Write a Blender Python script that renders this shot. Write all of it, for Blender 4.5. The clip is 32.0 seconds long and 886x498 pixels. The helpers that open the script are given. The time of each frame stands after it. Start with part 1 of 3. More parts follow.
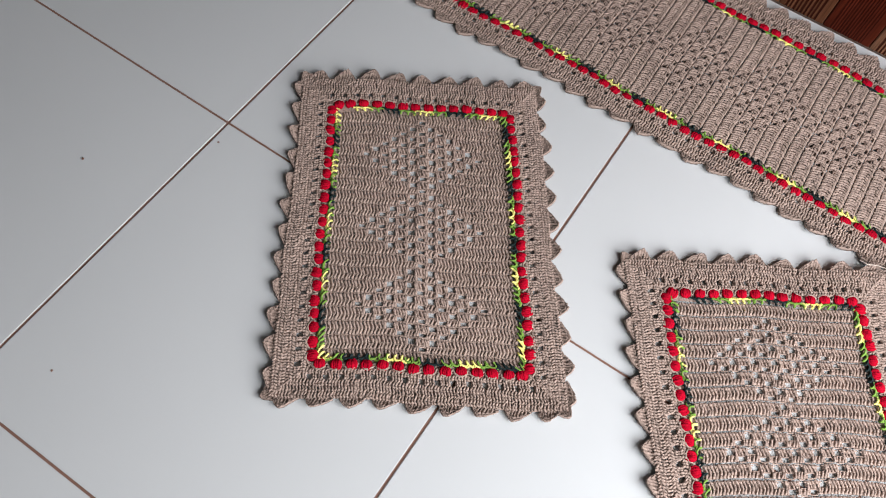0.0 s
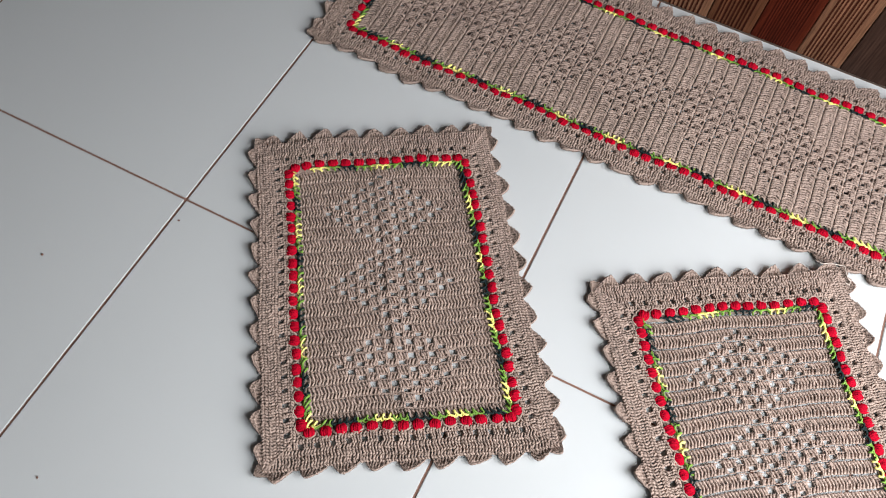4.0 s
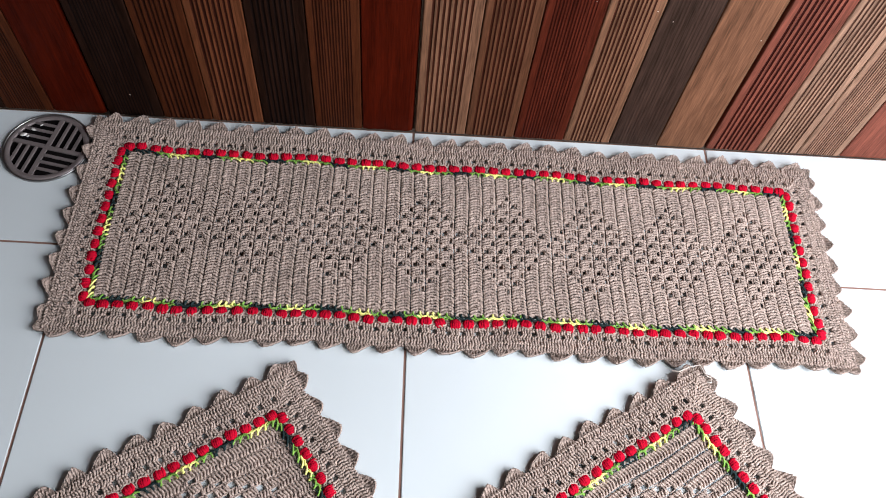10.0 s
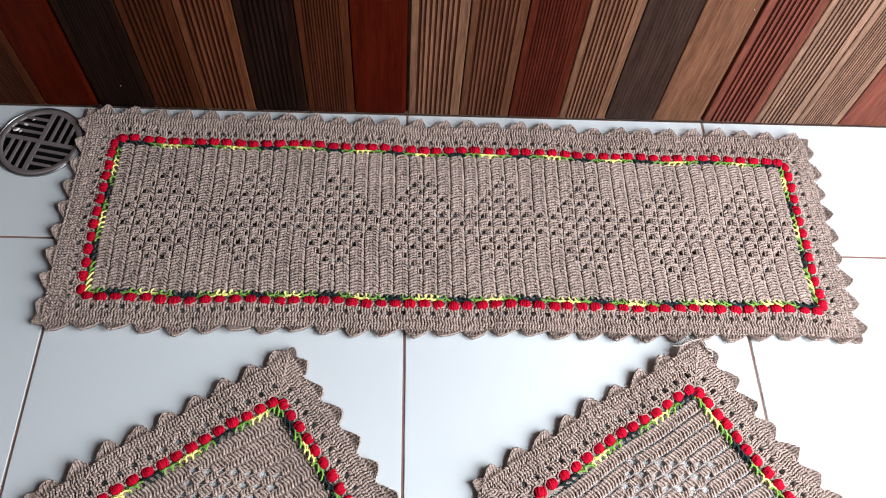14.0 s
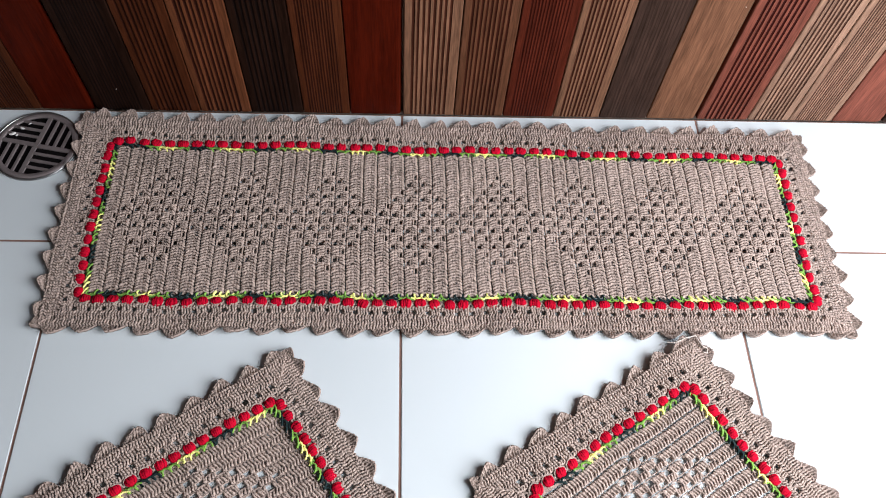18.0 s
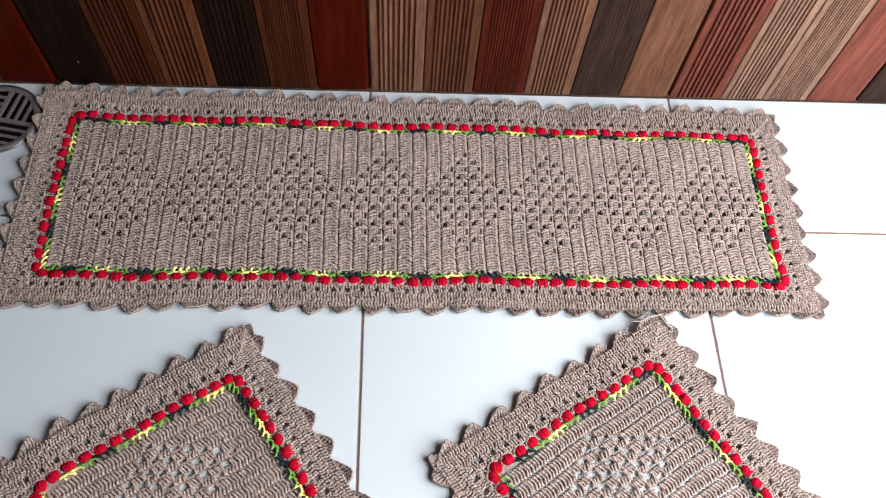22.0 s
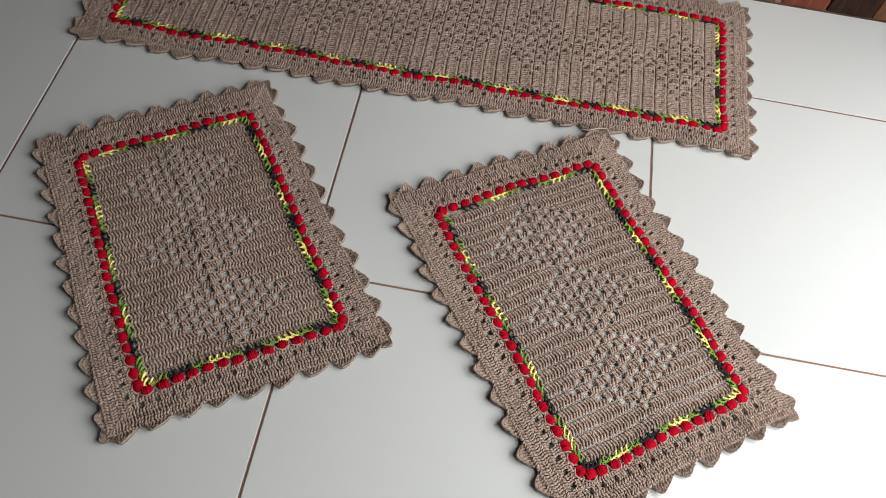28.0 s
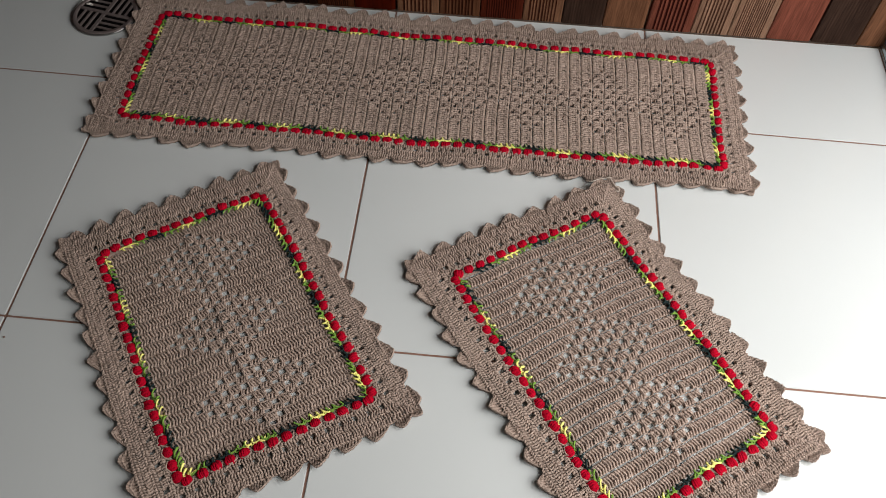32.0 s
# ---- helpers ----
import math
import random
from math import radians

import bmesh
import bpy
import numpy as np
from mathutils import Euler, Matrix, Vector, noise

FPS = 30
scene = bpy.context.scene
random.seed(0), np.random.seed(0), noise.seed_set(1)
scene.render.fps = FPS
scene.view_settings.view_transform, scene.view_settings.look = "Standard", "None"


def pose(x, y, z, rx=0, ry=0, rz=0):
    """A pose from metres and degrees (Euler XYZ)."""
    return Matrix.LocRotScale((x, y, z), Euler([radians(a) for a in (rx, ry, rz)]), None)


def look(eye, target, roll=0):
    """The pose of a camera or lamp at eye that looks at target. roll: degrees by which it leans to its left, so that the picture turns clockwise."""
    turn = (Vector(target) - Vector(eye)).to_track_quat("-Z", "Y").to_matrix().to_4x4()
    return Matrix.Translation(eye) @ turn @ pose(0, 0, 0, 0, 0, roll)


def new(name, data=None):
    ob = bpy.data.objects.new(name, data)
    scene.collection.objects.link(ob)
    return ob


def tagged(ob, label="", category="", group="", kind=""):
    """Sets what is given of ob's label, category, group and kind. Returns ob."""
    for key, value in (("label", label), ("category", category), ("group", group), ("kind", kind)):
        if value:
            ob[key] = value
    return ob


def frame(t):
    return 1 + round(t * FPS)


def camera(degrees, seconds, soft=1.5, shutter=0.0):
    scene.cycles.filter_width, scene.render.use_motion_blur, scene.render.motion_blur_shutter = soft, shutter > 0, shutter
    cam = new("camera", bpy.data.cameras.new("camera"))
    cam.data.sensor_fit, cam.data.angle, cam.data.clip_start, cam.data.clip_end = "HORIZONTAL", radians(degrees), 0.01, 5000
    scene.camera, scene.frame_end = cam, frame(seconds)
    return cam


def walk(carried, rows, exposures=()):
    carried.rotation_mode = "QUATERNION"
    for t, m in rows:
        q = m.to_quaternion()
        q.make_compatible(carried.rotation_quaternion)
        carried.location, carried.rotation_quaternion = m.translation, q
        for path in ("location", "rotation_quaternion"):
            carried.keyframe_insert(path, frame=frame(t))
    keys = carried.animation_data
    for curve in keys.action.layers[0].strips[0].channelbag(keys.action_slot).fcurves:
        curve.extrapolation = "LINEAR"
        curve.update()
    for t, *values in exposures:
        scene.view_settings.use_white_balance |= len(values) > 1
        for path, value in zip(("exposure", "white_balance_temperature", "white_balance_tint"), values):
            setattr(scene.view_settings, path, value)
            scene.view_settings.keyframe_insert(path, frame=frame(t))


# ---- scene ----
cam = camera(59.6, 32.0, soft=1.0, shutter=0.3)
PATH = [
    (0, (0.094, -1.186, 0.97), (-0.301, -0.371, -0.813), 9.0),
    (0.5, (0.089, -1.194, 0.968), (-0.302, -0.386, -0.819), 9.3),
    (1, (0.091, -1.192, 0.976), (-0.335, -0.388, -0.805), 7.6),
    (1.5, (0.096, -1.189, 0.977), (-0.332, -0.395, -0.808), 7.5),
    (2, (0.098, -1.192, 0.978), (-0.333, -0.381, -0.799), 7.6),
    (2.5, (0.096, -1.198, 0.976), (-0.327, -0.366, -0.792), 8.7),
    (4.5, (0.007, -1.131, 1.008), (-0.23, -0.21, -0.751), 7.0),
    (5, (-0.047, -1.063, 0.983), (-0.197, -0.153, -0.792), 7.3),
    (5.5, (-0.042, -0.917, 0.991), (-0.18, 0.076, -0.74), 8.3),
    (6, (-0.048, -0.843, 0.992), (-0.056, 0.135, -0.753), 10.1),
    (6.5, (-0.096, -0.813, 1.018), (-0.002, 0.163, -0.725), 8.9),
    (7, (-0.107, -0.83, 1.028), (0.073, 0.135, -0.714), 8.4),
    (7.5, (-0.055, -0.823, 1.031), (0.141, 0.163, -0.698), 9.7),
    (8, (-0.023, -0.809, 1.026), (0.082, 0.169, -0.716), 9.0),
    (8.5, (-0.022, -0.815, 1.022), (0.098, 0.165, -0.718), 9.6),
    (9, (-0.027, -0.823, 1.021), (0.093, 0.184, -0.703), 9.1),
    (9.5, (-0.028, -0.82, 1.023), (0.104, 0.189, -0.699), 9.3),
    (10, (-0.021, -0.823, 1.023), (0.102, 0.186, -0.7), 8.8),
    (10.5, (-0.019, -0.824, 1.023), (0.107, 0.178, -0.704), 9.0),
    (11, (-0.016, -0.824, 1.022), (0.103, 0.173, -0.708), 8.3),
    (11.5, (-0.018, -0.823, 1.019), (0.102, 0.169, -0.713), 8.0),
    (12, (-0.012, -0.819, 1.019), (0.103, 0.158, -0.723), 7.5),
    (12.5, (-0.013, -0.813, 1.018), (0.096, 0.153, -0.73), 7.2),
    (13, (-0.008, -0.813, 1.019), (0.1, 0.157, -0.726), 6.4),
    (13.5, (-0.009, -0.82, 1.019), (0.089, 0.159, -0.722), 5.9),
    (14, (-0.007, -0.824, 1.018), (0.102, 0.15, -0.726), 6.5),
    (14.5, (-0.006, -0.827, 1.016), (0.104, 0.154, -0.723), 6.6),
    (16.5, (-0.004, -0.829, 1.024), (0.092, 0.153, -0.716), 5.4),
    (17, (0.003, -0.83, 1.024), (0.094, 0.151, -0.716), 4.9),
    (17.5, (0.005, -0.827, 1.023), (0.099, 0.147, -0.722), 5.1),
    (18, (0.0, -0.827, 1.022), (0.108, 0.147, -0.722), 5.9),
    (18.5, (-0.001, -0.835, 1.02), (0.103, 0.146, -0.72), 5.8),
    (19, (-0.001, -0.835, 1.019), (0.102, 0.137, -0.726), 5.9),
    (19.5, (-0.004, -0.838, 1.018), (0.099, 0.155, -0.715), 5.9),
    (20, (-0.002, -0.835, 1.019), (0.105, 0.153, -0.717), 6.1),
    (20.5, (-0.001, -0.833, 1.019), (0.111, 0.149, -0.72), 6.4),
    (21, (0.005, -0.833, 1.018), (0.128, 0.148, -0.72), 6.7),
    (21.5, (0.008, -0.832, 1.014), (0.143, 0.138, -0.73), 7.2),
    (22, (0.048, -0.834, 1.006), (0.165, 0.11, -0.754), 6.9),
    (22.5, (0.118, -0.865, 0.98), (0.244, 0.04, -0.799), 7.7),
    (23, (0.124, -0.988, 0.988), (0.244, -0.049, -0.773), 3.9),
    (23.5, (0.157, -1.098, 0.997), (0.31, -0.207, -0.787), 6.1),
    (24, (0.231, -1.192, 0.987), (0.309, -0.249, -0.775), 7.3),
    (24.5, (0.25, -1.249, 0.989), (0.248, -0.292, -0.767), 6.5),
    (25, (0.232, -1.275, 0.993), (0.203, -0.284, -0.744), 7.2),
    (25.5, (0.229, -1.281, 0.99), (0.167, -0.301, -0.752), 6.8),
    (27.5, (0.23, -1.274, 1.003), (0.169, -0.252, -0.714), 6.1),
    (28, (0.223, -1.275, 1.003), (0.166, -0.253, -0.715), 7.5),
    (28.5, (0.226, -1.271, 1.001), (0.158, -0.264, -0.725), 6.4),
    (29, (0.232, -1.267, 1.001), (0.165, -0.259, -0.725), 5.4),
    (29.5, (0.22, -1.264, 1.021), (0.126, -0.22, -0.682), 3.2),
    (30, (0.212, -1.268, 1.042), (0.117, -0.174, -0.629), 0.8),
    (30.5, (0.21, -1.278, 1.044), (0.122, -0.174, -0.621), 1.6),
    (31, (0.207, -1.274, 1.049), (0.131, -0.151, -0.605), 1.9),
    (31.5, (0.204, -1.267, 1.049), (0.133, -0.151, -0.609), 2.3),
    (32, (0.198, -1.254, 1.046), (0.119, -0.156, -0.623), 1.6),
]
EXPOSURES = [(0.0, 0.13, 6300, 14), (2.5, 0.13, 6300, 14), (5.0, 0.36, 6250, 10), (6.0, 0.55, 6050, 10), (7.0, 0.78, 6000, 10), (8.2, 0.57, 5950, 10), (9.0, 0.55, 5900, 10), (21.5, 0.5, 5900, 10), (22.4, 0.4, 6000, 10), (23.0, -0.35, 6200, 10), (24.5, -0.6, 6550, 10), (32.0, -0.6, 6650, 10)]
walk(cam, [(t, look(eye, target, roll)) for t, eye, target, roll in PATH], EXPOSURES)

# ---- light: soft daylight through the open doorway ----
TILE = 0.5          # floor and wall tiles
FIRST = 0.256       # depth of the cut row of floor tiles along the wall
DOOR_X = 0.962      # inner edge of the door sill
WEST, SOUTH, TOP = -2.1, -3.2, 2.6
DOOR_SOUTH, DOOR_TOP = -1.9, 2.1

world = bpy.data.worlds.new("world")
scene.world = world
world.use_nodes = True
wn = world.node_tree.nodes
sky = wn.new("ShaderNodeTexSky")
sky.sky_type, sky.sun_disc = "NISHITA", False
sky.sun_elevation, sky.sun_rotation = radians(50), radians(200)
world.node_tree.links.new(sky.outputs[0], wn["Background"].inputs[0])
wn["Background"].inputs[1].default_value = 0.1

sun = new("sun", bpy.data.lights.new("sun", "SUN"))
sun.data.energy, sun.data.angle, sun.data.color = 1.0, radians(12), (1.0, 0.96, 0.9)
sun.matrix_world = look((-1.3, -3.5, 6), (0, 0, 0))

doorlight = new("door_daylight", bpy.data.lights.new("door_daylight", "AREA"))
doorlight.data.shape, doorlight.data.size, doorlight.data.size_y = "RECTANGLE", 1.45, 1.4
doorlight.data.energy, doorlight.data.color = 57, (1.0, 0.985, 0.97)
doorlight.matrix_world = look((1.20, -1.02, 0.84), (0.2, -0.98, 0.30))


# ---- materials ----
def material(name, colour, rough=0.6, metal=0.0, vary=0.12, scale=30.0, fine=400.0, bump=0.1, depth=0.001, island=0.0, per_object=0.0, stretch=(1, 1, 1), sheen=0.0, spec=0.5, mottle=0.0):
    """Noise at two scales over the base colour, a fine bump, and a little gloss variation."""
    m = bpy.data.materials.new(name)
    m.use_nodes = True
    nt = m.node_tree
    N, L = nt.nodes, nt.links
    b = N["Principled BSDF"]
    b.inputs["Metallic"].default_value = metal
    b.inputs["Specular IOR Level"].default_value = spec
    b.inputs["Sheen Weight"].default_value = sheen
    co = N.new("ShaderNodeTexCoord")
    mp = N.new("ShaderNodeMapping")
    mp.inputs["Scale"].default_value = stretch
    L.new(co.outputs["Object"], mp.inputs["Vector"])
    big, small = N.new("ShaderNodeTexNoise"), N.new("ShaderNodeTexNoise")
    big.inputs["Scale"].default_value, small.inputs["Scale"].default_value = scale, fine
    big.inputs["Detail"].default_value, small.inputs["Detail"].default_value = 4, 2
    for t in (big, small):
        L.new(mp.outputs[0], t.inputs["Vector"])

    def mathn(op, a, c):
        k = N.new("ShaderNodeMath")
        k.operation = op
        for i, v in enumerate((a, c)):
            if isinstance(v, (int, float)):
                k.inputs[i].default_value = v
            else:
                L.new(v, k.inputs[i])
        return k.outputs[0]

    value = mathn("ADD", mathn("MULTIPLY", mathn("SUBTRACT", big.outputs[0], 0.5), 2 * vary), mathn("MULTIPLY", mathn("SUBTRACT", small.outputs[0], 0.5), vary + mottle))
    if island:
        g = N.new("ShaderNodeNewGeometry")
        value = mathn("ADD", value, mathn("MULTIPLY", mathn("SUBTRACT", g.outputs["Random Per Island"], 0.5), island))
    if per_object:
        o = N.new("ShaderNodeObjectInfo")
        value = mathn("ADD", value, mathn("MULTIPLY", mathn("SUBTRACT", o.outputs["Random"], 0.5), per_object))
    hsv = N.new("ShaderNodeHueSaturation")
    hsv.inputs["Color"].default_value = (*colour, 1)
    L.new(mathn("ADD", value, 1.0), hsv.inputs["Value"])
    L.new(hsv.outputs[0], b.inputs["Base Color"])
    L.new(mathn("ADD", mathn("MULTIPLY", mathn("SUBTRACT", big.outputs[0], 0.5), 0.25), rough), b.inputs["Roughness"])
    if bump:
        bp = N.new("ShaderNodeBump")
        bp.inputs["Strength"].default_value, bp.inputs["Distance"].default_value = bump, depth
        L.new(small.outputs[0], bp.inputs["Height"])
        L.new(bp.outputs[0], b.inputs["Normal"])
    return m


TILE_WHITE = material("white_glaze", (0.577, 0.604, 0.599), 0.16, vary=0.012, scale=6, fine=25, bump=0.02, depth=0.002, per_object=0.02)
GROUT = material("brown_grout", (0.20, 0.105, 0.075), 0.9, vary=0.3, scale=12, fine=300, bump=0.3)
WALL_GROUT = material("wall_grout", (0.24, 0.18, 0.14), 0.9, vary=0.2, fine=300, bump=0.3)
PLASTER = material("plaster", (0.15, 0.143, 0.136), 0.85, vary=0.06, scale=4, fine=120, bump=0.15)
CONCRETE = material("worn_concrete", (0.52, 0.43, 0.36), 0.9, vary=0.75, scale=14, fine=90, bump=0.4, depth=0.004)
ALUMINIUM = material("aluminium", (0.55, 0.67, 0.72), 0.26, 1.0, vary=0.1, scale=5, fine=200, bump=0.05, stretch=(1, 0.05, 1))
DARK_METAL = material("dark_metal", (0.03, 0.03, 0.035), 0.4, 0.0, vary=0.15)
STEEL = material("worn_steel", (0.24, 0.20, 0.19), 0.40, 0.45, vary=0.25, scale=40, fine=300, bump=0.1)
STEEL_BRIGHT = material("polished_steel", (0.36, 0.35, 0.34), 0.35, 1.0, vary=0.1, scale=40)
# flat black for the shade down in the drain slots
SLOT_SHADE = material("slot_shade_black", (0.006, 0.005, 0.005), 1.0, vary=0.3, spec=0.0)
YARN = material("taupe_cotton", (0.368, 0.280, 0.232), 0.92, vary=0.22, scale=22, fine=620, bump=0.9, depth=0.0014, island=0.30, spec=0.08, mottle=1.0)
RED = material("red_cotton", (0.38, 0.0025, 0.017), 0.9, vary=0.16, scale=60, fine=700, bump=0.8, depth=0.0014, island=0.22, per_object=0.18, spec=0.06, mottle=0.9)
GREEN = material("green_cotton", (0.17, 0.31, 0.055), 0.9, vary=0.25, scale=150, fine=900, bump=0.5, island=0.3, spec=0.15)
YELLOW = material("yellow_cotton", (0.84, 0.80, 0.24), 0.9, vary=0.15, scale=150, fine=900, bump=0.5, island=0.15, spec=0.15)
BOTTLE = material("dark_green_cotton", (0.012, 0.022, 0.022), 0.9, vary=0.3, scale=150, fine=900, bump=0.5, island=0.4, spec=0.15)

GRAIN = (1, 1, 0.06)


def glaze(name, colour, vary=0.85, spec=0.025):
    return material(name, colour, 0.46, vary=vary, scale=70, fine=520, bump=0.25, depth=0.0008, per_object=0.16, stretch=GRAIN, spec=spec, mottle=0.5)


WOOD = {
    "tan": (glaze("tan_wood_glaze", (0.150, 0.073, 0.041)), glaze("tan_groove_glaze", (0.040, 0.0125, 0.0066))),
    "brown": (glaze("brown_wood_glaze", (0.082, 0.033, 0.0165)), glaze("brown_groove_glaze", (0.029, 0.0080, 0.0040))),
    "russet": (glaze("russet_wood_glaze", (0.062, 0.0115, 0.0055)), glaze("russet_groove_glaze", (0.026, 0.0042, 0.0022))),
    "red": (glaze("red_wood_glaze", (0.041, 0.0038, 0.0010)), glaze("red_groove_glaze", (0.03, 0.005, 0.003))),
    # tan and brown again, redder, and darkened for the door light's falloff
    "chestnut": (glaze("dim_tan_wood_glaze", (0.092, 0.030, 0.0125)), glaze("dim_tan_groove_glaze", (0.022, 0.0055, 0.003))),
    "umber": (glaze("dim_brown_wood_glaze", (0.048, 0.0130, 0.0048)), glaze("dim_brown_groove_glaze", (0.016, 0.004, 0.002))),
    # tan and russet again, lightened to hold the door light's haze
    "pale": (glaze("hazed_tan_wood_glaze", (0.222, 0.128, 0.084)), glaze("hazed_tan_groove_glaze", (0.070, 0.032, 0.020))),
    "rose": (glaze("hazed_russet_wood_glaze", (0.136, 0.042, 0.027)), glaze("hazed_russet_groove_glaze", (0.030, 0.0060, 0.004))),
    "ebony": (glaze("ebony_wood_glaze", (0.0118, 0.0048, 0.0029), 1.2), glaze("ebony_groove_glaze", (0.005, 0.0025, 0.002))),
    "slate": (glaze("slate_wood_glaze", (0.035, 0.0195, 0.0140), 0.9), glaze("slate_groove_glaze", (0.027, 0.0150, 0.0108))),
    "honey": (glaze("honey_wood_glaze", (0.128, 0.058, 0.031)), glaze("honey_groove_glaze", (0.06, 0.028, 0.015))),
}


# ---- geometry helpers ----
def part(name, bm, mat, parent=None, label=""):
    me = bpy.data.meshes.new(name)
    bm.to_mesh(me)
    bm.free()
    for m in mat if isinstance(mat, (list, tuple)) else [mat]:
        me.materials.append(m)
    ob = new(name, me)
    if parent:
        ob.parent = parent
    if label:
        ob["label"] = label
    return ob


def box(x0, x1, y0, y1, z0, z1, bevel=0.0, segments=2):
    bm = bmesh.new()
    bmesh.ops.create_cube(bm, size=1, matrix=Matrix.LocRotScale(((x0 + x1) / 2, (y0 + y1) / 2, (z0 + z1) / 2), None, (x1 - x0, y1 - y0, z1 - z0)))
    if bevel:
        bmesh.ops.bevel(bm, geom=bm.edges[:], offset=bevel, segments=segments, affect="EDGES")
    return bm


def lathe(profile, n=64):
    """A closed ring of revolution about z from (radius, z) points."""
    bm = bmesh.new()
    rings = [[bm.verts.new((r * math.cos(2 * math.pi * k / n), r * math.sin(2 * math.pi * k / n), z)) for r, z in profile] for k in range(n)]
    for k in range(n):
        a, b = rings[k], rings[(k + 1) % n]
        for i in range(len(profile)):
            j = (i + 1) % len(profile)
            bm.faces.new((a[i], b[i], b[j], a[j])).smooth = True
    bmesh.ops.recalc_face_normals(bm, faces=bm.faces[:])
    return bm


# ---- setting ----
def plain(name, dims, mat, label, category):
    return tagged(part(name, box(*dims), mat), label, category, kind="structure")


plain("wall_west", (WEST - 0.15, WEST, SOUTH, 0.2, -0.1, TOP), PLASTER, "plain plastered wall of the room", "wall")
plain("wall_south", (WEST, DOOR_X + 0.15, SOUTH - 0.15, SOUTH, -0.1, TOP), PLASTER, "plain plastered wall behind the camera", "wall")
plain("wall_east", (DOOR_X, DOOR_X + 0.15, SOUTH, DOOR_SOUTH, -0.1, TOP), PLASTER, "plain plastered wall beside the doorway", "wall")
plain("wall_lintel", (DOOR_X, DOOR_X + 0.15, DOOR_SOUTH, 0, DOOR_TOP, TOP), PLASTER, "plain plastered wall above the doorway", "wall")
plain("ceiling", (WEST - 0.15, DOOR_X + 0.15, SOUTH - 0.15, 0.2, TOP, TOP + 0.12), PLASTER, "plain plastered ceiling of the room", "ceiling")


def rail_profile(points, y0, y1):
    """A strip extruded along y from a closed (x, z) outline."""
    bm = bmesh.new()
    a = [bm.verts.new((x, y0, z)) for x, z in points]
    b = [bm.verts.new((x, y1, z)) for x, z in points]
    n = len(points)
    for i in range(n):
        bm.faces.new((a[i], a[(i + 1) % n], b[(i + 1) % n], b[i]))
    bm.faces.new(a)
    bm.faces.new(b[::-1])
    bmesh.ops.recalc_face_normals(bm, faces=bm.faces[:])
    return bm


sill = tagged(new("door_sill"), "aluminium sliding door track set at the floor's edge", "door sill", kind="structure")
sill.location = (DOOR_X, 0, 0)
part("track_base", rail_profile([(0, -0.02), (0, 0.004), (0.0013, 0.006), (0.0182, 0.006), (0.0195, 0.004), (0.0195, -0.04)], DOOR_SOUTH, -0.001), ALUMINIUM, sill)
part("track_rail", rail_profile([(0.001, 0.0055), (0.001, 0.013), (0.002, 0.0150), (0.0047, 0.0150), (0.0057, 0.013), (0.0057, 0.0055)], DOOR_SOUTH, -0.002), ALUMINIUM, sill)
part("track_rail", rail_profile([(0.0100, 0.0055), (0.0100, 0.012), (0.0109, 0.0138), (0.0125, 0.0138), (0.0134, 0.012), (0.0134, 0.0055)], DOOR_SOUTH, -0.002), ALUMINIUM, sill)
part("track_lip", rail_profile([(0.0166, 0.0055), (0.0166, 0.009), (0.0178, 0.0105), (0.019, 0.009), (0.019, 0.0055)], DOOR_SOUTH, -0.002), ALUMINIUM, sill)
jamb = tagged(part("door_jamb", box(DOOR_X + 0.001, DOOR_X + 0.05, -0.022, -0.0015, 0.0155, DOOR_TOP, 0.002), DARK_METAL), "dark painted metal jamb of the sliding door", "door jamb", kind="structure")
ground = tagged(part("ground", box(DOOR_X + 0.0198, 60, -60, 60, -0.3, -0.012), CONCRETE), "worn pinkish concrete ground outside the doorway", "ground", kind="structure")
# added wall, never in view, that closes off the open side outside
yard = plain("yard_wall", (4.2, 4.4, -9, 9, -0.012, 2.4), PLASTER, "plain unseen wall added across the yard outside", "wall")


# ---- floor drain ----
def drain():
    thing = tagged(new("floor_drain"), "round worn steel floor drain grate with four sets of slots", "floor drain")
    thing.location, thing.rotation_euler = (-0.578, -0.0745, 0.0005), (0, 0, radians(-11))
    R, r = 0.0668, 0.0550      # rim, and the circle in which the slots lie
    part("rim", lathe([(R, 0), (R, 0.0022), (R - 0.0008, 0.0034), (R - 0.0018, 0.0034), (R - 0.0026, 0.0026), (R - 0.0026, 0)]), STEEL_BRIGHT, thing, "bright steel rim")
    part("grate_ring", lathe([(R - 0.0030, 0.0003), (R - 0.0030, 0.0026), (R - 0.006, 0.0032), (r + 0.0006, 0.0034), (r, 0.0028), (r, 0.0003)]), STEEL, thing)
    # black disc painted for the slots' shade; there is no hollow below
    bm = bmesh.new()
    bmesh.ops.create_circle(bm, cap_ends=True, radius=R - 0.004, segments=64, matrix=pose(0, 0, 0.0002))
    part("sump", bm, SLOT_SHADE, thing, "black disc painting in the shade under the slots")
    part("grate_hub", box(-0.0043, 0.0043, -0.0043, 0.0043, 0.0004, 0.0033, 0.0005), STEEL, thing)
    for q in range(4):
        turn = (0, 0, q * math.pi / 2)
        part("cross_bar", box(-0.0030, 0.0043, 0.0043, r + 0.0004, 0.0004, 0.0032, 0.0005), STEEL, thing).rotation_euler = turn
        for k in range(3):      # bars left standing between four slots
            a = 0.0152 + k * 0.0130
            reach = math.sqrt(r * r - a * a) + 0.0015
            part("slat", box(a - 0.0026, a + 0.0026, 0.0030, reach, 0.0005, 0.0034, 0.0008), STEEL, thing).rotation_euler = turn
    return thing


drain()

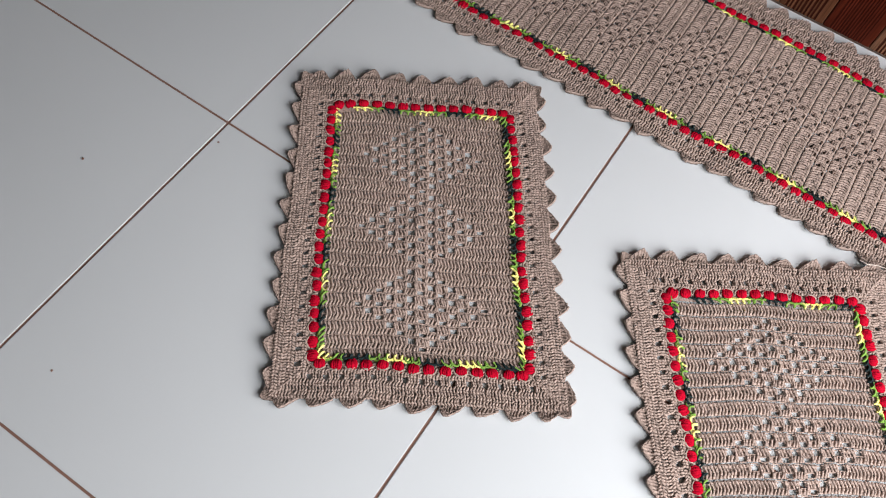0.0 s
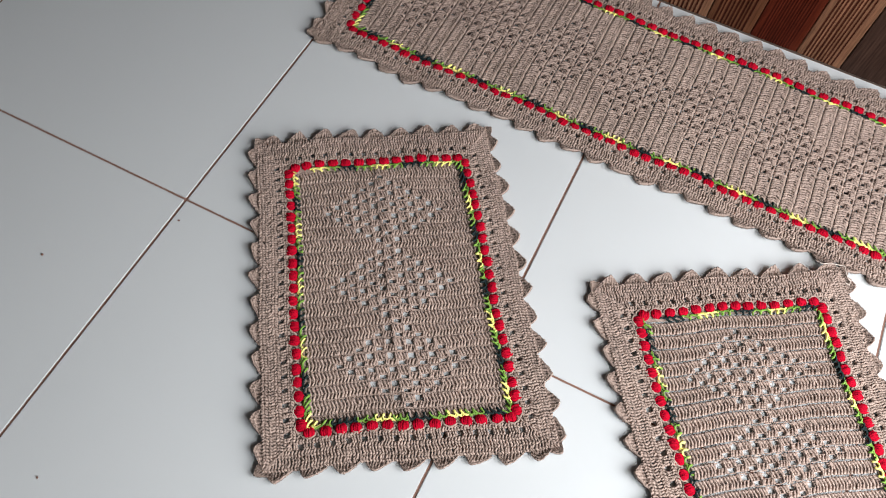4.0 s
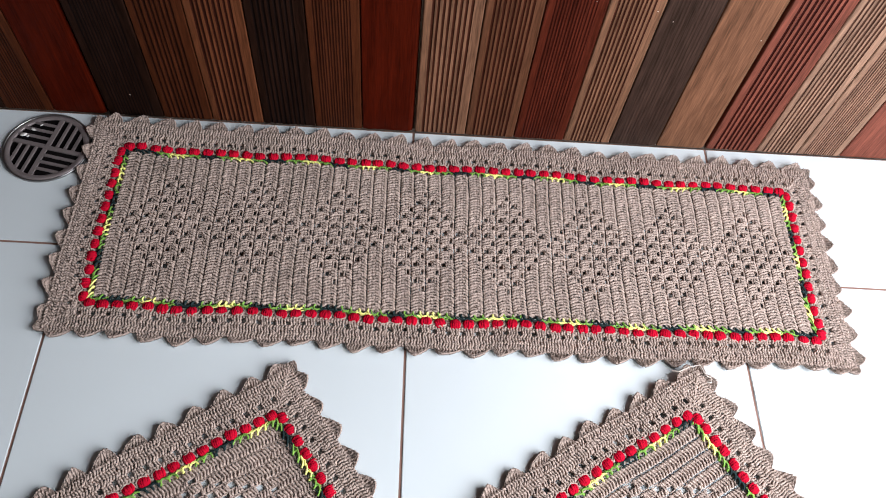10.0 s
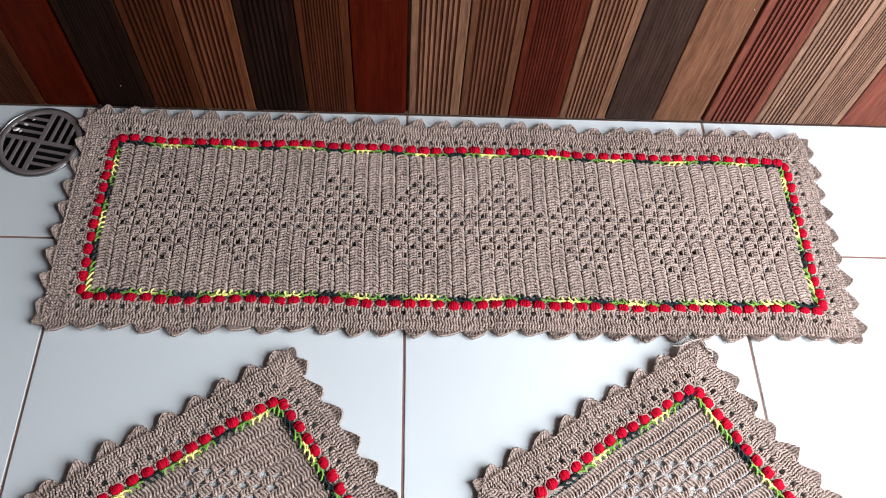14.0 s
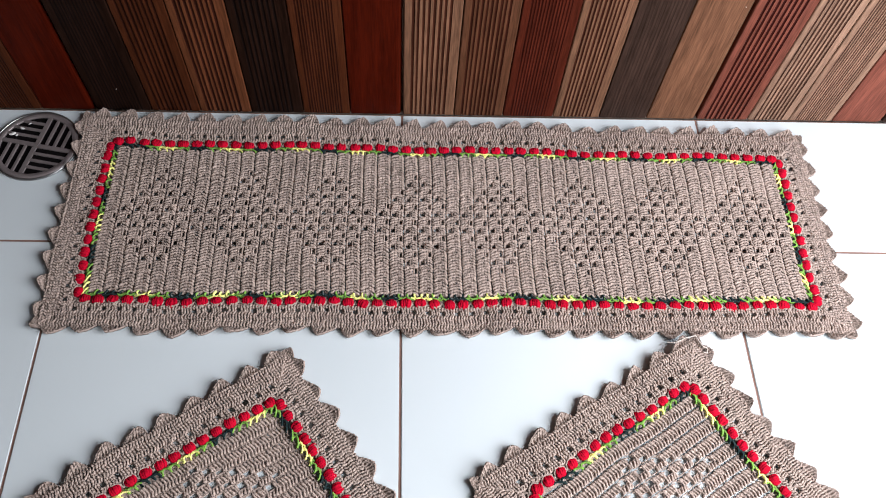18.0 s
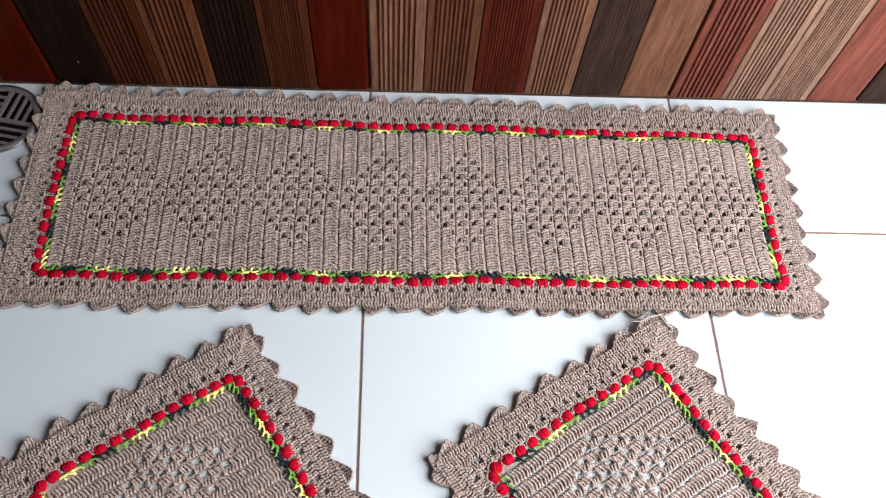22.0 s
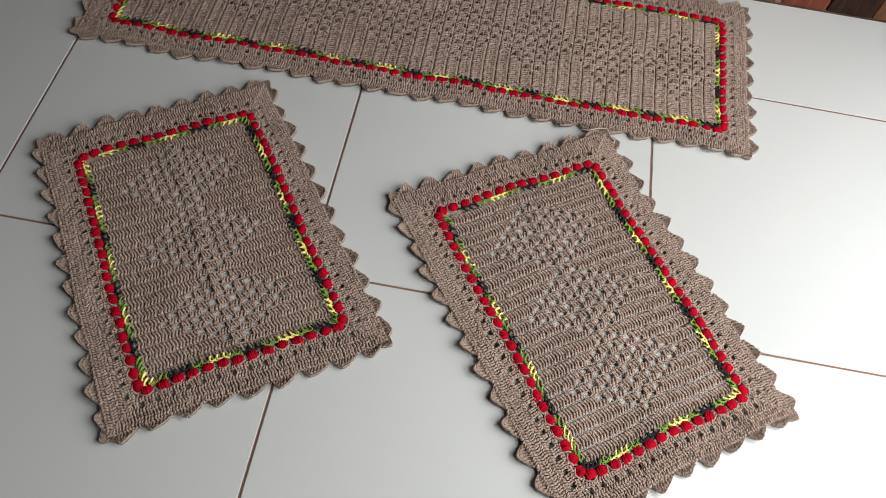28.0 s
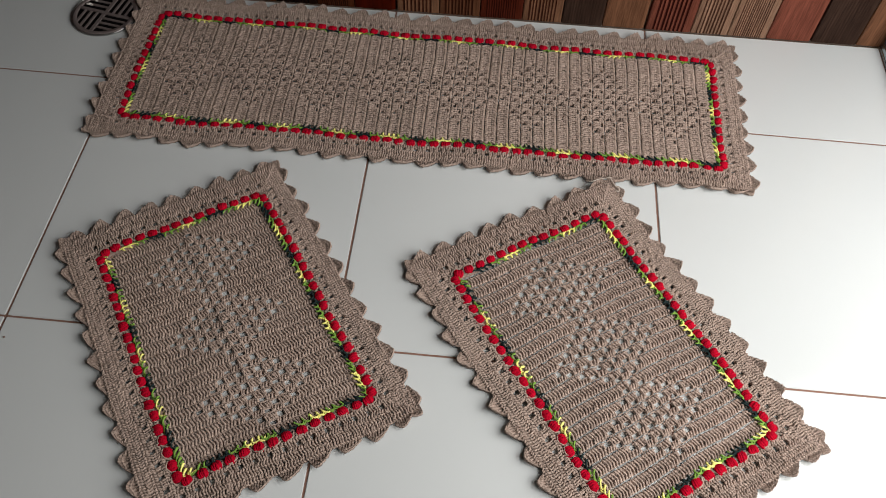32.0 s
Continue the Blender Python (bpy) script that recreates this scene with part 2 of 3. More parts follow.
# ---- crocheted rugs ----
PITCH = 0.0048      # width of a stitch


def tubes(paths, radii, sides=6):
    """Round strands along many paths at once: vertices and quads."""
    n, p, _ = paths.shape
    tan = np.gradient(paths, axis=1)
    tan /= np.linalg.norm(tan, axis=2, keepdims=True) + 1e-12
    side = np.cross(tan, (0.0, 0.0, 1.0))
    flat = np.linalg.norm(side, axis=2, keepdims=True)
    side = np.where(flat > 1e-4, side / np.maximum(flat, 1e-9), (1.0, 0, 0))
    up = np.cross(side, tan)
    ang = np.arange(sides) * 2 * np.pi / sides
    radii = np.broadcast_to(radii, (n, p))[..., None, None]
    ring = side[:, :, None] * np.cos(ang)[None, None, :, None] + up[:, :, None] * np.sin(ang)[None, None, :, None]
    verts = (paths[:, :, None] + ring * radii).reshape(-1, 3)
    base = (np.arange(n)[:, None, None] * p + np.arange(p - 1)[None, :, None]) * sides
    k = np.arange(sides)[None, None, :]
    k2 = (k + 1) % sides
    quads = np.stack([base + k, base + k2, base + sides + k2, base + sides + k], -1).reshape(-1, 4)
    return verts, quads


def weave(name, chunks, mat, parent, origin, label=""):
    """One mesh part out of many (verts, quads) chunks."""
    off, vs, fs = 0, [], []
    for v, f in chunks:
        vs.append(v)
        fs.append(f + off)
        off += len(v)
    v, f = np.concatenate(vs) - np.array(origin), np.concatenate(fs)
    me = bpy.data.meshes.new(name)
    me.vertices.add(len(v))
    me.vertices.foreach_set("co", v.ravel())
    me.loops.add(len(f) * 4)
    me.loops.foreach_set("vertex_index", f.ravel().astype(np.int32))
    me.polygons.add(len(f))
    me.polygons.foreach_set("loop_start", np.arange(len(f), dtype=np.int32) * 4)
    me.polygons.foreach_set("use_smooth", np.ones(len(f), dtype=bool))
    me.update(calc_edges=True)
    me.validate()
    me.materials.append(mat)
    ob = new(name, me)
    ob.parent = parent
    if label:
        ob["label"] = label
    return ob


def stitch_bodies(place, u0, u1, v0, v1, slit, top, low=0.0004):
    """The felted body under each stitch: a six-sided block from the floor up, waisted so that slits stay open between neighbours.
    place(u, v, z) takes arrays; u0 to u1 is its width and v0 to v1 its reach along the stitch."""
    mid = (v0 + v1) / 2
    ring = ((u0, v0), (u1, v0), (u1 - slit, mid), (u1, v1), (u0, v1), (u0 + slit, mid))
    tops = [place(u, v + 0 * u, top + 0 * u) for u, v in ring]
    lows = [place(u, v + 0 * u, low + 0 * u) for u, v in ring]
    verts = np.stack(tops + lows, 1).reshape(-1, 3)
    quads = [(0, 1, 2, 5), (5, 2, 3, 4)] + [(i, i + 6, (i + 1) % 6 + 6, (i + 1) % 6) for i in range(6)]
    faces = (np.arange(len(u0))[:, None, None] * 12 + np.array(quads)[None]).reshape(-1, 4)
    return verts, faces


def bobble_mesh(seed):
    """A tulip of cotton: strands drawn to a point towards the field and open in lobes outwards."""
    rng = np.random.default_rng(seed)
    chunks = []
    for k in range(5):
        a = (k - 2) / 2
        t = np.linspace(-1, 1, 8)
        wide = np.interp(t, (-1, -0.55, 0.1, 0.6, 1), (0.34, 0.86, 1.0, 0.90, 0.66))
        x = a * 0.0066 * wide + rng.normal(0, 0.0003)
        y = 0.0064 * t + (0.0004 - 0.0009 * (1 - abs(a))) * (t > 0) + rng.normal(0, 0.0003)
        z = 0.0040 + (0.0030 - 0.0016 * a * a) * np.cos(t * 1.35) + rng.normal(0, 0.0003)
        chunks.append(tubes(np.stack([x, y, z], -1)[None], (0.0011 + 0.0020 * np.cos(t * 1.3) * rng.uniform(0.9, 1.1))[None], 7))
    for k in range(2):      # a strand slung across the waist
        t = np.linspace(-1, 1, 6)
        x, y = 0.0062 * t, -0.0006 + 0.0040 * k + 0.0014 * t * (1 if k else -1) + rng.normal(0, 0.0004)
        chunks.append(tubes(np.stack([x, y, 0.0062 - 0.0030 * t**2], -1)[None], 0.0012, 6))
    return chunks


def scallop_mesh(seed):
    """A pointed shell of fanned stitches with a corded rim, one closed sheet; its tip leans and curls a little."""
    rng = np.random.default_rng(seed)
    lean, curl, blunt = rng.uniform(0.004, 0.0095), rng.uniform(0.001, 0.008), rng.uniform(1.3, 1.7)
    strokes, per, deep = 8, 6, 13
    n = strokes * per + 1
    u = np.linspace(-1, 1, n)
    ox = 0.0178 * u + lean * (1 - np.abs(u) ** 1.4)
    oy = 0.0185 * (1 - np.abs(u) ** blunt) ** 0.9
    v = np.linspace(0, 1, deep)[:, None]
    bx = 0.0150 * u
    x = bx + (ox - bx) * v
    y = -0.004 + (oy + 0.004) * v
    turn = np.arange(n) * np.pi / per
    slit = (1 - np.abs(np.sin(turn + 0.9 * v)) ** 0.5) * np.exp(-(((v - 0.42) / 0.24) ** 2))
    heads = np.abs(np.sin(turn * 1.0 - 2.4 * v)) * np.exp(-(((v - 0.74) / 0.10) ** 2))
    rim = np.exp(-(((v - 0.93) / 0.08) ** 2))
    z = 0.0050 - 0.0050 * slit + 0.0008 * heads - 0.0016 * np.exp(-(((v - 0.83) / 0.05) ** 2)) + 0.0014 * rim * (0.4 + 0.6 * np.abs(np.cos(turn * 1.5))[None])
    z = z * np.clip(0.55 + 2 * v, 0, 1)
    y = y + rng.normal(0, 0.0005, n)[None] * v
    z = z + curl * np.clip(y / 0.0185, 0, 1) ** 2 + rng.normal(0, 0.0008, z.shape)
    z[-1] -= 0.0016
    top = np.stack([x, y, z], -1).reshape(-1, 3)
    low = top.copy()
    low[:, 2] = np.maximum(low[:, 2] - 0.0045, 0.0004)
    k = (np.arange(deep - 1)[:, None] * n + np.arange(n - 1)[None]).ravel()
    faces = np.stack([k, k + 1, k + n + 1, k + n], -1)
    m = len(top)
    ring = np.concatenate([np.arange(n - 1), np.arange(1, deep) * n - 1, np.arange(deep * n - 1, (deep - 1) * n, -1), np.arange(deep - 1, 0, -1) * n])
    nxt = np.roll(ring, -1)
    wall_faces = np.stack([ring, ring + m, nxt + m, nxt], -1)
    return [(np.concatenate([top, low]), np.concatenate([faces, faces[:, ::-1] + m, wall_faces]))]


scallops, bobbles = [], []


def crochet_rug(thing_name, label, tl, tr, bl, br, widths, along, rows, centres, ribbed, seed, cluster, lift=None):
    """A rug from the four corners of its red line. widths: border to the west, east, north and south of it.
    along: 'q' when the rows run down the short way of a runner, 'p' when they run across. centres: rows at the middle of the lace diamonds."""
    rng = np.random.default_rng(seed)
    tl, tr, bl, br = (np.array(c) for c in (tl, tr, bl, br))
    W = (np.linalg.norm(tr - tl) + np.linalg.norm(br - bl)) / 2
    H = (np.linalg.norm(bl - tl) + np.linalg.norm(br - tr)) / 2
    wl, wr, wt, wb = widths
    ph = rng.uniform(0, 6.28, 12)
    origin = (*((tl + tr + bl + br) / 4), 0.0)
    thing = tagged(new(thing_name), label, "rug", group="crocheted rugs on the floor")
    thing.location = origin

    def world_of(p, q, z):
        """Rug coordinates to the room, with the slack of hand work."""
        p, q, z = np.broadcast_arrays(np.asarray(p, float), np.asarray(q, float), np.asarray(z, float))
        dp = 0.0010 * np.sin(q * 23 + ph[0]) + 0.0005 * np.sin(q * 51 + p * 17 + ph[1])
        dq = 0.0016 * np.sin(p * 19 + ph[2]) + 0.0012 * np.sin(p * 47 + q * 13 + ph[3])
        f, g = ((p + dp) / W)[..., None], ((q + dq) / H)[..., None]
        xy = tl * (1 - f) * (1 - g) + tr * f * (1 - g) + bl * (1 - f) * g + br * f * g
        out = np.clip(np.maximum(np.maximum(-p, p - W), np.maximum(-q, q - H)) / 0.06, 0, 1)
        wave = 0.0012 * (1 + np.sin(p * 31 + ph[4]) * np.sin(q * 37 + ph[5])) + 0.0016 * out * (1 + np.sin(p * 43 + q * 9 + ph[6]) * np.cos(q * 39 + ph[7]))
        zz = z + wave
        zz = zz + (0.0 if along == "q" else 0.0028) * (0.65 + 0.35 * np.sin(q * 70 + ph[9])) * np.exp(-(((p - W * 0.49 - 0.003 * np.sin(q * 14 + ph[8])) / 0.007) ** 2)) * (out < 0.02)
        if lift is not None:
            far = np.linalg.norm(xy - np.array(lift[:2]), axis=-1)
            zz = zz + lift[2] * np.clip(1 - far / lift[3], 0, 1) ** 1.5
        return np.concatenate([xy, zz[..., None]], -1)

    # the field: rows of stitches with lace diamonds
    inset = 0.0130
    S, R = (H, W) if along == "q" else (W, H)
    m = 2 * round((S - 2 * inset) / PITCH / 2) + 1
    a, h = (S - 2 * inset) / m, (R - 2 * inset) / rows

    def place(s, r, z):
        half = np.asarray(r) / 2
        share = half - np.floor(half)
        r = 2 * (np.floor(half) + np.where(share < 0.5, share * 1.16, 0.58 + (share - 0.5) * 0.84))
        s, r, z = inset + s * a, inset + r * h, z * (1.18 if along == "q" else 0.60 if ribbed else 0.47)
        return world_of(r, s, z) if along == "q" else world_of(s, r, z)

    hole = np.zeros((rows, m), bool)
    mid = np.arange(m) + 0.5 - m / 2
    for c in centres:
        for j in range(rows):
            n = 7 - abs(j - c)
            for i in range(max(n, 0)):
                hole[j] |= np.abs(mid - (i - (n - 1) / 2) * 6.0) < 0.6
    apart = 0.36 if along == "q" else 0.45 if ribbed else 0.42
    bar = 0.8 if along == "q" else 0.5 if ribbed else 0.55
    push = np.zeros((rows, m))          # neighbours of an opening stand apart
    push[:, 1:] += apart * hole[:, :-1]
    push[:, :-1] -= apart * hole[:, 1:]
    jj, ii = np.nonzero(~hole)
    odd = (jj % 2 == 1)[:, None]
    shift = push[jj, ii][:, None]
    jit = rng.normal(0, 0.09, (len(jj), 1))
    lump = rng.normal(0, 0.0003, (len(jj), 1))
    near_hole = shift != 0
    chunks = []
    # each stitch is a leaning post that bends over into the loop at its head, so that a pair of rows reads as one row of arcs
    way = -1.0 if along == "q" else 1.0
    full = 1.06
    for rise, slant, offset, head in ((np.array([0.09 if along == "q" else 0.15, 0.27, 0.44, 0.62]), 1.05, -0.10, 0), (np.array([0.54, 0.70, 0.86, 1.02]), 0.42, 0.24, 1)):
        rise = rise[None] + 0 * jit
        mid_rise = rise.mean()
        lean = np.where(near_hole, 0.2, 1.0) * slant * (1.0 if along == "q" else 0.62) * rng.normal(1, 0.15, (len(jj), 1))
        s = ii[:, None] + shift + 0.5 + way * ((rise - mid_rise) * lean * 1.5 + np.where(near_hole, 0.3, 1.0) * offset) + np.where(near_hole, 0.3, 1.0) * jit
        t = np.where(odd, 1 - rise, rise)
        r = jj[:, None] + t + rng.normal(0, 0.025, (len(jj), 1))
        if ribbed:
            z = 0.0036 + 0.0019 * np.minimum(1, np.maximum(rise, 0) / 0.35) ** 0.6 + (0.0002 if head else 0.0) + lump
        else:
            z = 0.0042 + 0.0011 * np.sin(np.pi * np.clip(rise, 0.05, 0.95)) + (0.0002 if head else 0.0) + lump
        w = np.linspace(0, 1, 4)[None]
        thick = (0.0011 if head else 0.0012) + (0.00055 if head else 0.00070) * np.sin(np.pi * np.clip(w, 0.08, 0.92))
        chunks.append(tubes(place(s, r, z), full * thick * rng.normal(1, 0.13, (len(jj), 1)), 6))
    # a corded loop runs along the foot of each rib
    if ribbed:
        ej, ei = (x.ravel() for x in np.meshgrid(np.arange(0, rows, 2), np.arange(m), indexing="ij"))
        keep = ~hole[ej, ei]
        ej, ei = ej[keep], ei[keep]
        t = np.array([-0.1, 0.5, 1.1])[None]
        chunks.append(tubes(place(ei[:, None] + t, ej[:, None] + (0.18 if along == "q" else 0.30) + 0.05 * (t - 0.5) + rng.normal(0, 0.02, (len(ei), 1)), 0.0046 + 0.0004 * np.sin(np.pi * t) + 0 * ei[:, None]), np.array([0.0008, 0.0011, 0.0008])[None], 5))
    # bars of chain over the openings
    hj, hi = np.nonzero(hole)
    close = 0.17 if along == "q" else 0.06 if ribbed else 0.10
    for edge, zz in ((close, 0.0044), (1 - close, 0.0044)):
        t = np.array([-0.5, 0.5, 1.5])[None]
        chunks.append(tubes(place(hi[:, None] + t, hj[:, None] + edge + 0 * t + rng.normal(0, 0.04, (len(hi), 1)), zz + 0.0008 * np.cos(t * 3) + 0 * hi[:, None]), bar * np.array([0.0016, 0.0019, 0.0016])[None], 5))
    # the corded line between rows of the smooth field
    if not ribbed:
        ej, ei = (x.ravel() for x in np.meshgrid(np.arange(0, rows + 1), np.arange(m), indexing="ij"))
        t = np.array([-0.15, 0.5, 1.15])[None]
        chunks.append(tubes(place(ei[:, None] + t, ej[:, None] + 0.16 * (t - 0.5) + rng.normal(0, 0.05, (len(ei), 1)), 0.0034 + 0.0012 * np.sin(np.pi * (t + 0.15) / 1.3) + 0 * ei[:, None]), np.array([0.0008, 0.0012, 0.0008])[None], 5))
    # felted bodies under the stitches, with slits between them, open at the lace and along the foot of each rib
    left, right = np.where(push[jj, ii] > 0, 0.95 * apart, 0.0), np.where(push[jj, ii] < 0, 1 - 0.95 * apart, 1.0)
    foot = np.where(jj % 2, 0.05, 0.13) + (0.0 if along == "q" else 0.07) if ribbed else 0.0 * jj

    def row_place(u, v, z):
        bend = np.where(near_hole[:, 0], 0.0, 0.5 if along == "q" else 0.3) * way * (v - 0.5)
        return place(ii + u + bend, jj + np.where(jj % 2, 1 - v, v), z)

    slit = 0.15 if along == "q" else 0.08 if ribbed else 0.24
    chunks.append(stitch_bodies(row_place, left, right, foot, 0.62 + 0.0 * jj, np.where(near_hole[:, 0], 0.04, slit), 0.0044 if ribbed and along == "p" else 0.0039))
    chunks.append(stitch_bodies(row_place, left, right, 0.62, 1.0, np.where(near_hole[:, 0], 0.04, 0.10), 0.0041))
    weave("field", chunks, YARN, thing, origin, "ribbed taupe field with openwork diamonds" if ribbed else "smooth taupe field with openwork diamonds")

    def rim_point(side, f, d):
        """A point at share f along a side, d (0 at the red line, 1 at the tips) outwards. Sides go round: north, east, south, west."""
        x0, x1, y0, y1 = -wl * d, W + wr * d, -wt * d, H + wb * d
        if side == 0:
            return x0 + (x1 - x0) * f, y0 + 0 * f
        if side == 1:
            return x1 + 0 * f, y0 + (y1 - y0) * f
        if side == 2:
            return x1 + (x0 - x1) * f, y1 + 0 * f
        return x0 + 0 * f, y1 + (y0 - y1) * f

    def side_length(side, d):
        return W + (wl + wr) * d if side in (0, 2) else H + (wt + wb) * d

    def rim_abs(side, a, d):
        """A point a metres along a side from its first corner and d outwards, kept inside the mitre."""
        back, ahead = (widths[(0, 2, 1, 3)[side]], widths[(1, 3, 0, 2)[side]])
        length = (W, H, W, H)[side]
        a = np.clip(a, -back * d, length + ahead * d)
        out = widths[(2, 1, 3, 0)[side]] * d
        if side == 0:
            return a, -out + 0 * a
        if side == 1:
            return W + out + 0 * a, a
        if side == 2:
            return W - a, H + out + 0 * a
        return -out + 0 * a, H - a

    # the border: loops that hug the red clusters, a row of small eyelets, then rows of leaning stitches
    for side in range(4):
        chunks = []
        length = (W, H, W, H)[side]
        clusters = round(length / cluster)
        pitch = length / (clusters * 5)
        back, ahead = (widths[(0, 2, 1, 3)[side]], widths[(1, 3, 0, 2)[side]])
        for row, (d0, d1) in enumerate(((0.10, 0.205), (0.205, 0.345), (0.345, 0.488), (0.488, 0.631), (0.631, 0.775))):
            reach = math.ceil(0.07 * d1 / pitch) + 1
            k = np.arange(-reach, clusters * 5 + reach)
            k = k[((k + 0.5) * pitch > -back * d1 - 0.001) & ((k + 0.5) * pitch < length + ahead * d1 + 0.001)]
            full = k
            if row == 1:        # an eyelet between two clusters
                k = k[(k % 5 != 0) | (k < 0) | (k > clusters * 5)]
            sign = -1 if row % 2 else 1
            aside = np.where(k % 5 == 1, 0.22, np.where(k % 5 == 4, -0.22, 0.0)) if row == 1 else 0.0 * k if row == 0 else 0.5 + 0 * k
            wobble = rng.normal(0, 0.09, (len(k), 1))
            # a post, and the loop at its head
            for t0, t1, tilt in ((0.02, 0.66, 0.30), (0.60, 1.02, -0.34)):
                t = np.linspace(t0, t1, 4)[None]
                lean = sign * tilt * rng.normal(1, 0.35, (len(k), 1)) * (0.5 if row == 1 else 1)
                a = (k[:, None] + aside[:, None] + lean * (t - (t0 + t1) / 2) * 2 / (t1 - t0) + wobble + 0.12 * sign * (t0 > 0.5)) * pitch
                d = d0 + (d1 - d0) * t + rng.normal(0, 0.006, (len(k), 1)) + 0 * a
                p, q = rim_abs(side, a, d)
                z = 0.0044 + 0.0012 * np.sin(np.pi * np.linspace(0.06, 0.94, 4))[None] + rng.normal(0, 0.0004, (len(k), 1))
                chunks.append(tubes(world_of(p, q, z), np.array([0.0011, 0.00155, 0.00155, 0.0011])[None] * rng.normal(1, 0.12, (len(k), 1)), 6))

            def row_place(u, v, z):
                p, q = rim_abs(side, (k + u + aside - 0.5 + 0.4 * sign * (v - d0) / (d1 - d0) - 0.2 * sign) * pitch, v)
                return world_of(p, q, z)

            waist = d0 + 0.62 * (d1 - d0)
            chunks.append(stitch_bodies(row_place, 0.0 + 0.0 * k, 1.0 + 0.0 * k, d0, waist, 0.19, 0.0038))
            chunks.append(stitch_bodies(row_place, 0.0 + 0.0 * k, 1.0 + 0.0 * k, waist, d1, 0.13, 0.0040))
        # a pair of pale loops round the outer side of each cluster
        k = np.arange(clusters)[:, None] + 0.5
        t = np.linspace(-1, 1, 7)[None]
        a = (k + 0.44 * t + rng.normal(0, 0.03, (clusters, 1))) * (length / clusters)
        d = (0.118 - 0.085 * np.abs(t) ** 1.6) + rng.normal(0, 0.006, (clusters, 1))
        p, q = rim_abs(side, a, d)
        chunks.append(tubes(world_of(p, q, 0.0062 - 0.0012 * np.abs(t) ** 2 + 0 * a), 0.0015 * np.array([0.9, 1.1, 0.8, 1.1, 0.8, 1.1, 0.9])[None], 5))
        t = np.linspace(0, 1, 4)[None]
        for lean in (-0.22, 0.22):
            a = (np.arange(clusters + 1)[:, None] + lean * t) * (length / clusters)
            p, q = rim_abs(side, a, -0.05 + 0.14 * t + 0 * a)
            chunks.append(tubes(world_of(p, q, 0.0036 + 0.0010 * np.sin(np.pi * t) + 0 * a), 0.0014, 5))
        # short cross stitch that closes the inner end of each eyelet
        t = np.linspace(-0.24, 0.24, 4)[None]
        a = (np.arange(clusters + 1)[:, None] + t + rng.normal(0, 0.02, (clusters + 1, 1))) * (length / clusters)
        for d, thick in ((0.11, 0.0016),):
            p, q = rim_abs(side, a, d + 0 * a)
            chunks.append(tubes(world_of(p, q, 0.0042 + 0 * a), thick, 5))
        # seat of the red clusters
        n = clusters * 2
        k = np.arange(n)
        cells = []
        for u, v in ((0, -0.2), (1, -0.2), (1, 0.12), (0, 0.12)):
            p, q = rim_point(side, (k + u) / n, v)
            cells.append(world_of(p, q, np.full(n, 0.0024)))
        chunks.append((np.stack(cells, 1).reshape(-1, 3), np.arange(n * 4).reshape(-1, 4)))
        weave("border", chunks, YARN, thing, origin)

    def seat(me_source, name, mat, side, f, d, scale, lift_z, turn=0.0):
        p, q = rim_point(side, np.array([f - 0.001, f, f + 0.001]), d)
        w = world_of(p, q, np.full(3, 0.0))
        tx = w[2] - w[0]
        ang = math.atan2(tx[1], tx[0])
        ob = new(name, me_source)
        ob.parent = thing
        tilt = rng.normal(0, 0.05)
        ob.matrix_local = Matrix.LocRotScale(Vector(w[1]) - Vector(origin) + Vector((0, 0, lift_z)), Euler((tilt, 0, ang + turn)), scale)
        return ob

    # red clusters
    for side in range(4):
        n = round(side_length(side, 0) / cluster)
        for k in range(n):
            seat(bobbles[int(rng.integers(len(bobbles)))], "red_bobble", RED, side, (k + 0.5 + rng.normal(0, 0.025)) / n, rng.normal(0, 0.008) - (0.03 if k in (0, n - 1) else 0), ((0.98 if along == "q" else 0.92) * rng.uniform(0.86, 0.97), rng.uniform(1.0, 1.12), rng.uniform(0.82, 0.97)), 0.0008, rng.normal(0, 0.14))
    # shells round the edge
    for side in range(4):
        length = side_length(side, 0.78)
        n = round(length / 0.0415)
        width = widths[(2, 1, 3, 0)[side]]
        for k in range(n):
            ob = seat(scallops[int(rng.integers(len(scallops)))], "scallop", YARN, side, (k + 0.5) / n, 0.765, (length / n / 0.041, width * 0.25 / 0.0185 * rng.uniform(0.86, 1.14), 1.0), 0.0, rng.normal(0, 0.10))
        ob = seat(scallops[0], "scallop", YARN, side, 0.0, 0.71, (0.7, width * 0.25 / 0.0185, 1), 0.0006, radians(45))
    # the variegated chain of leaves inside the red line
    runs = (("green", GREEN, 0.023), ("yellow", YELLOW, 0.026), ("green", GREEN, 0.023), ("dark", BOTTLE, 0.032))
    at, k = rng.uniform(0, 0.03), int(rng.integers(4))
    total = 2 * (W + H)
    ends = np.cumsum([W, H, W, H])
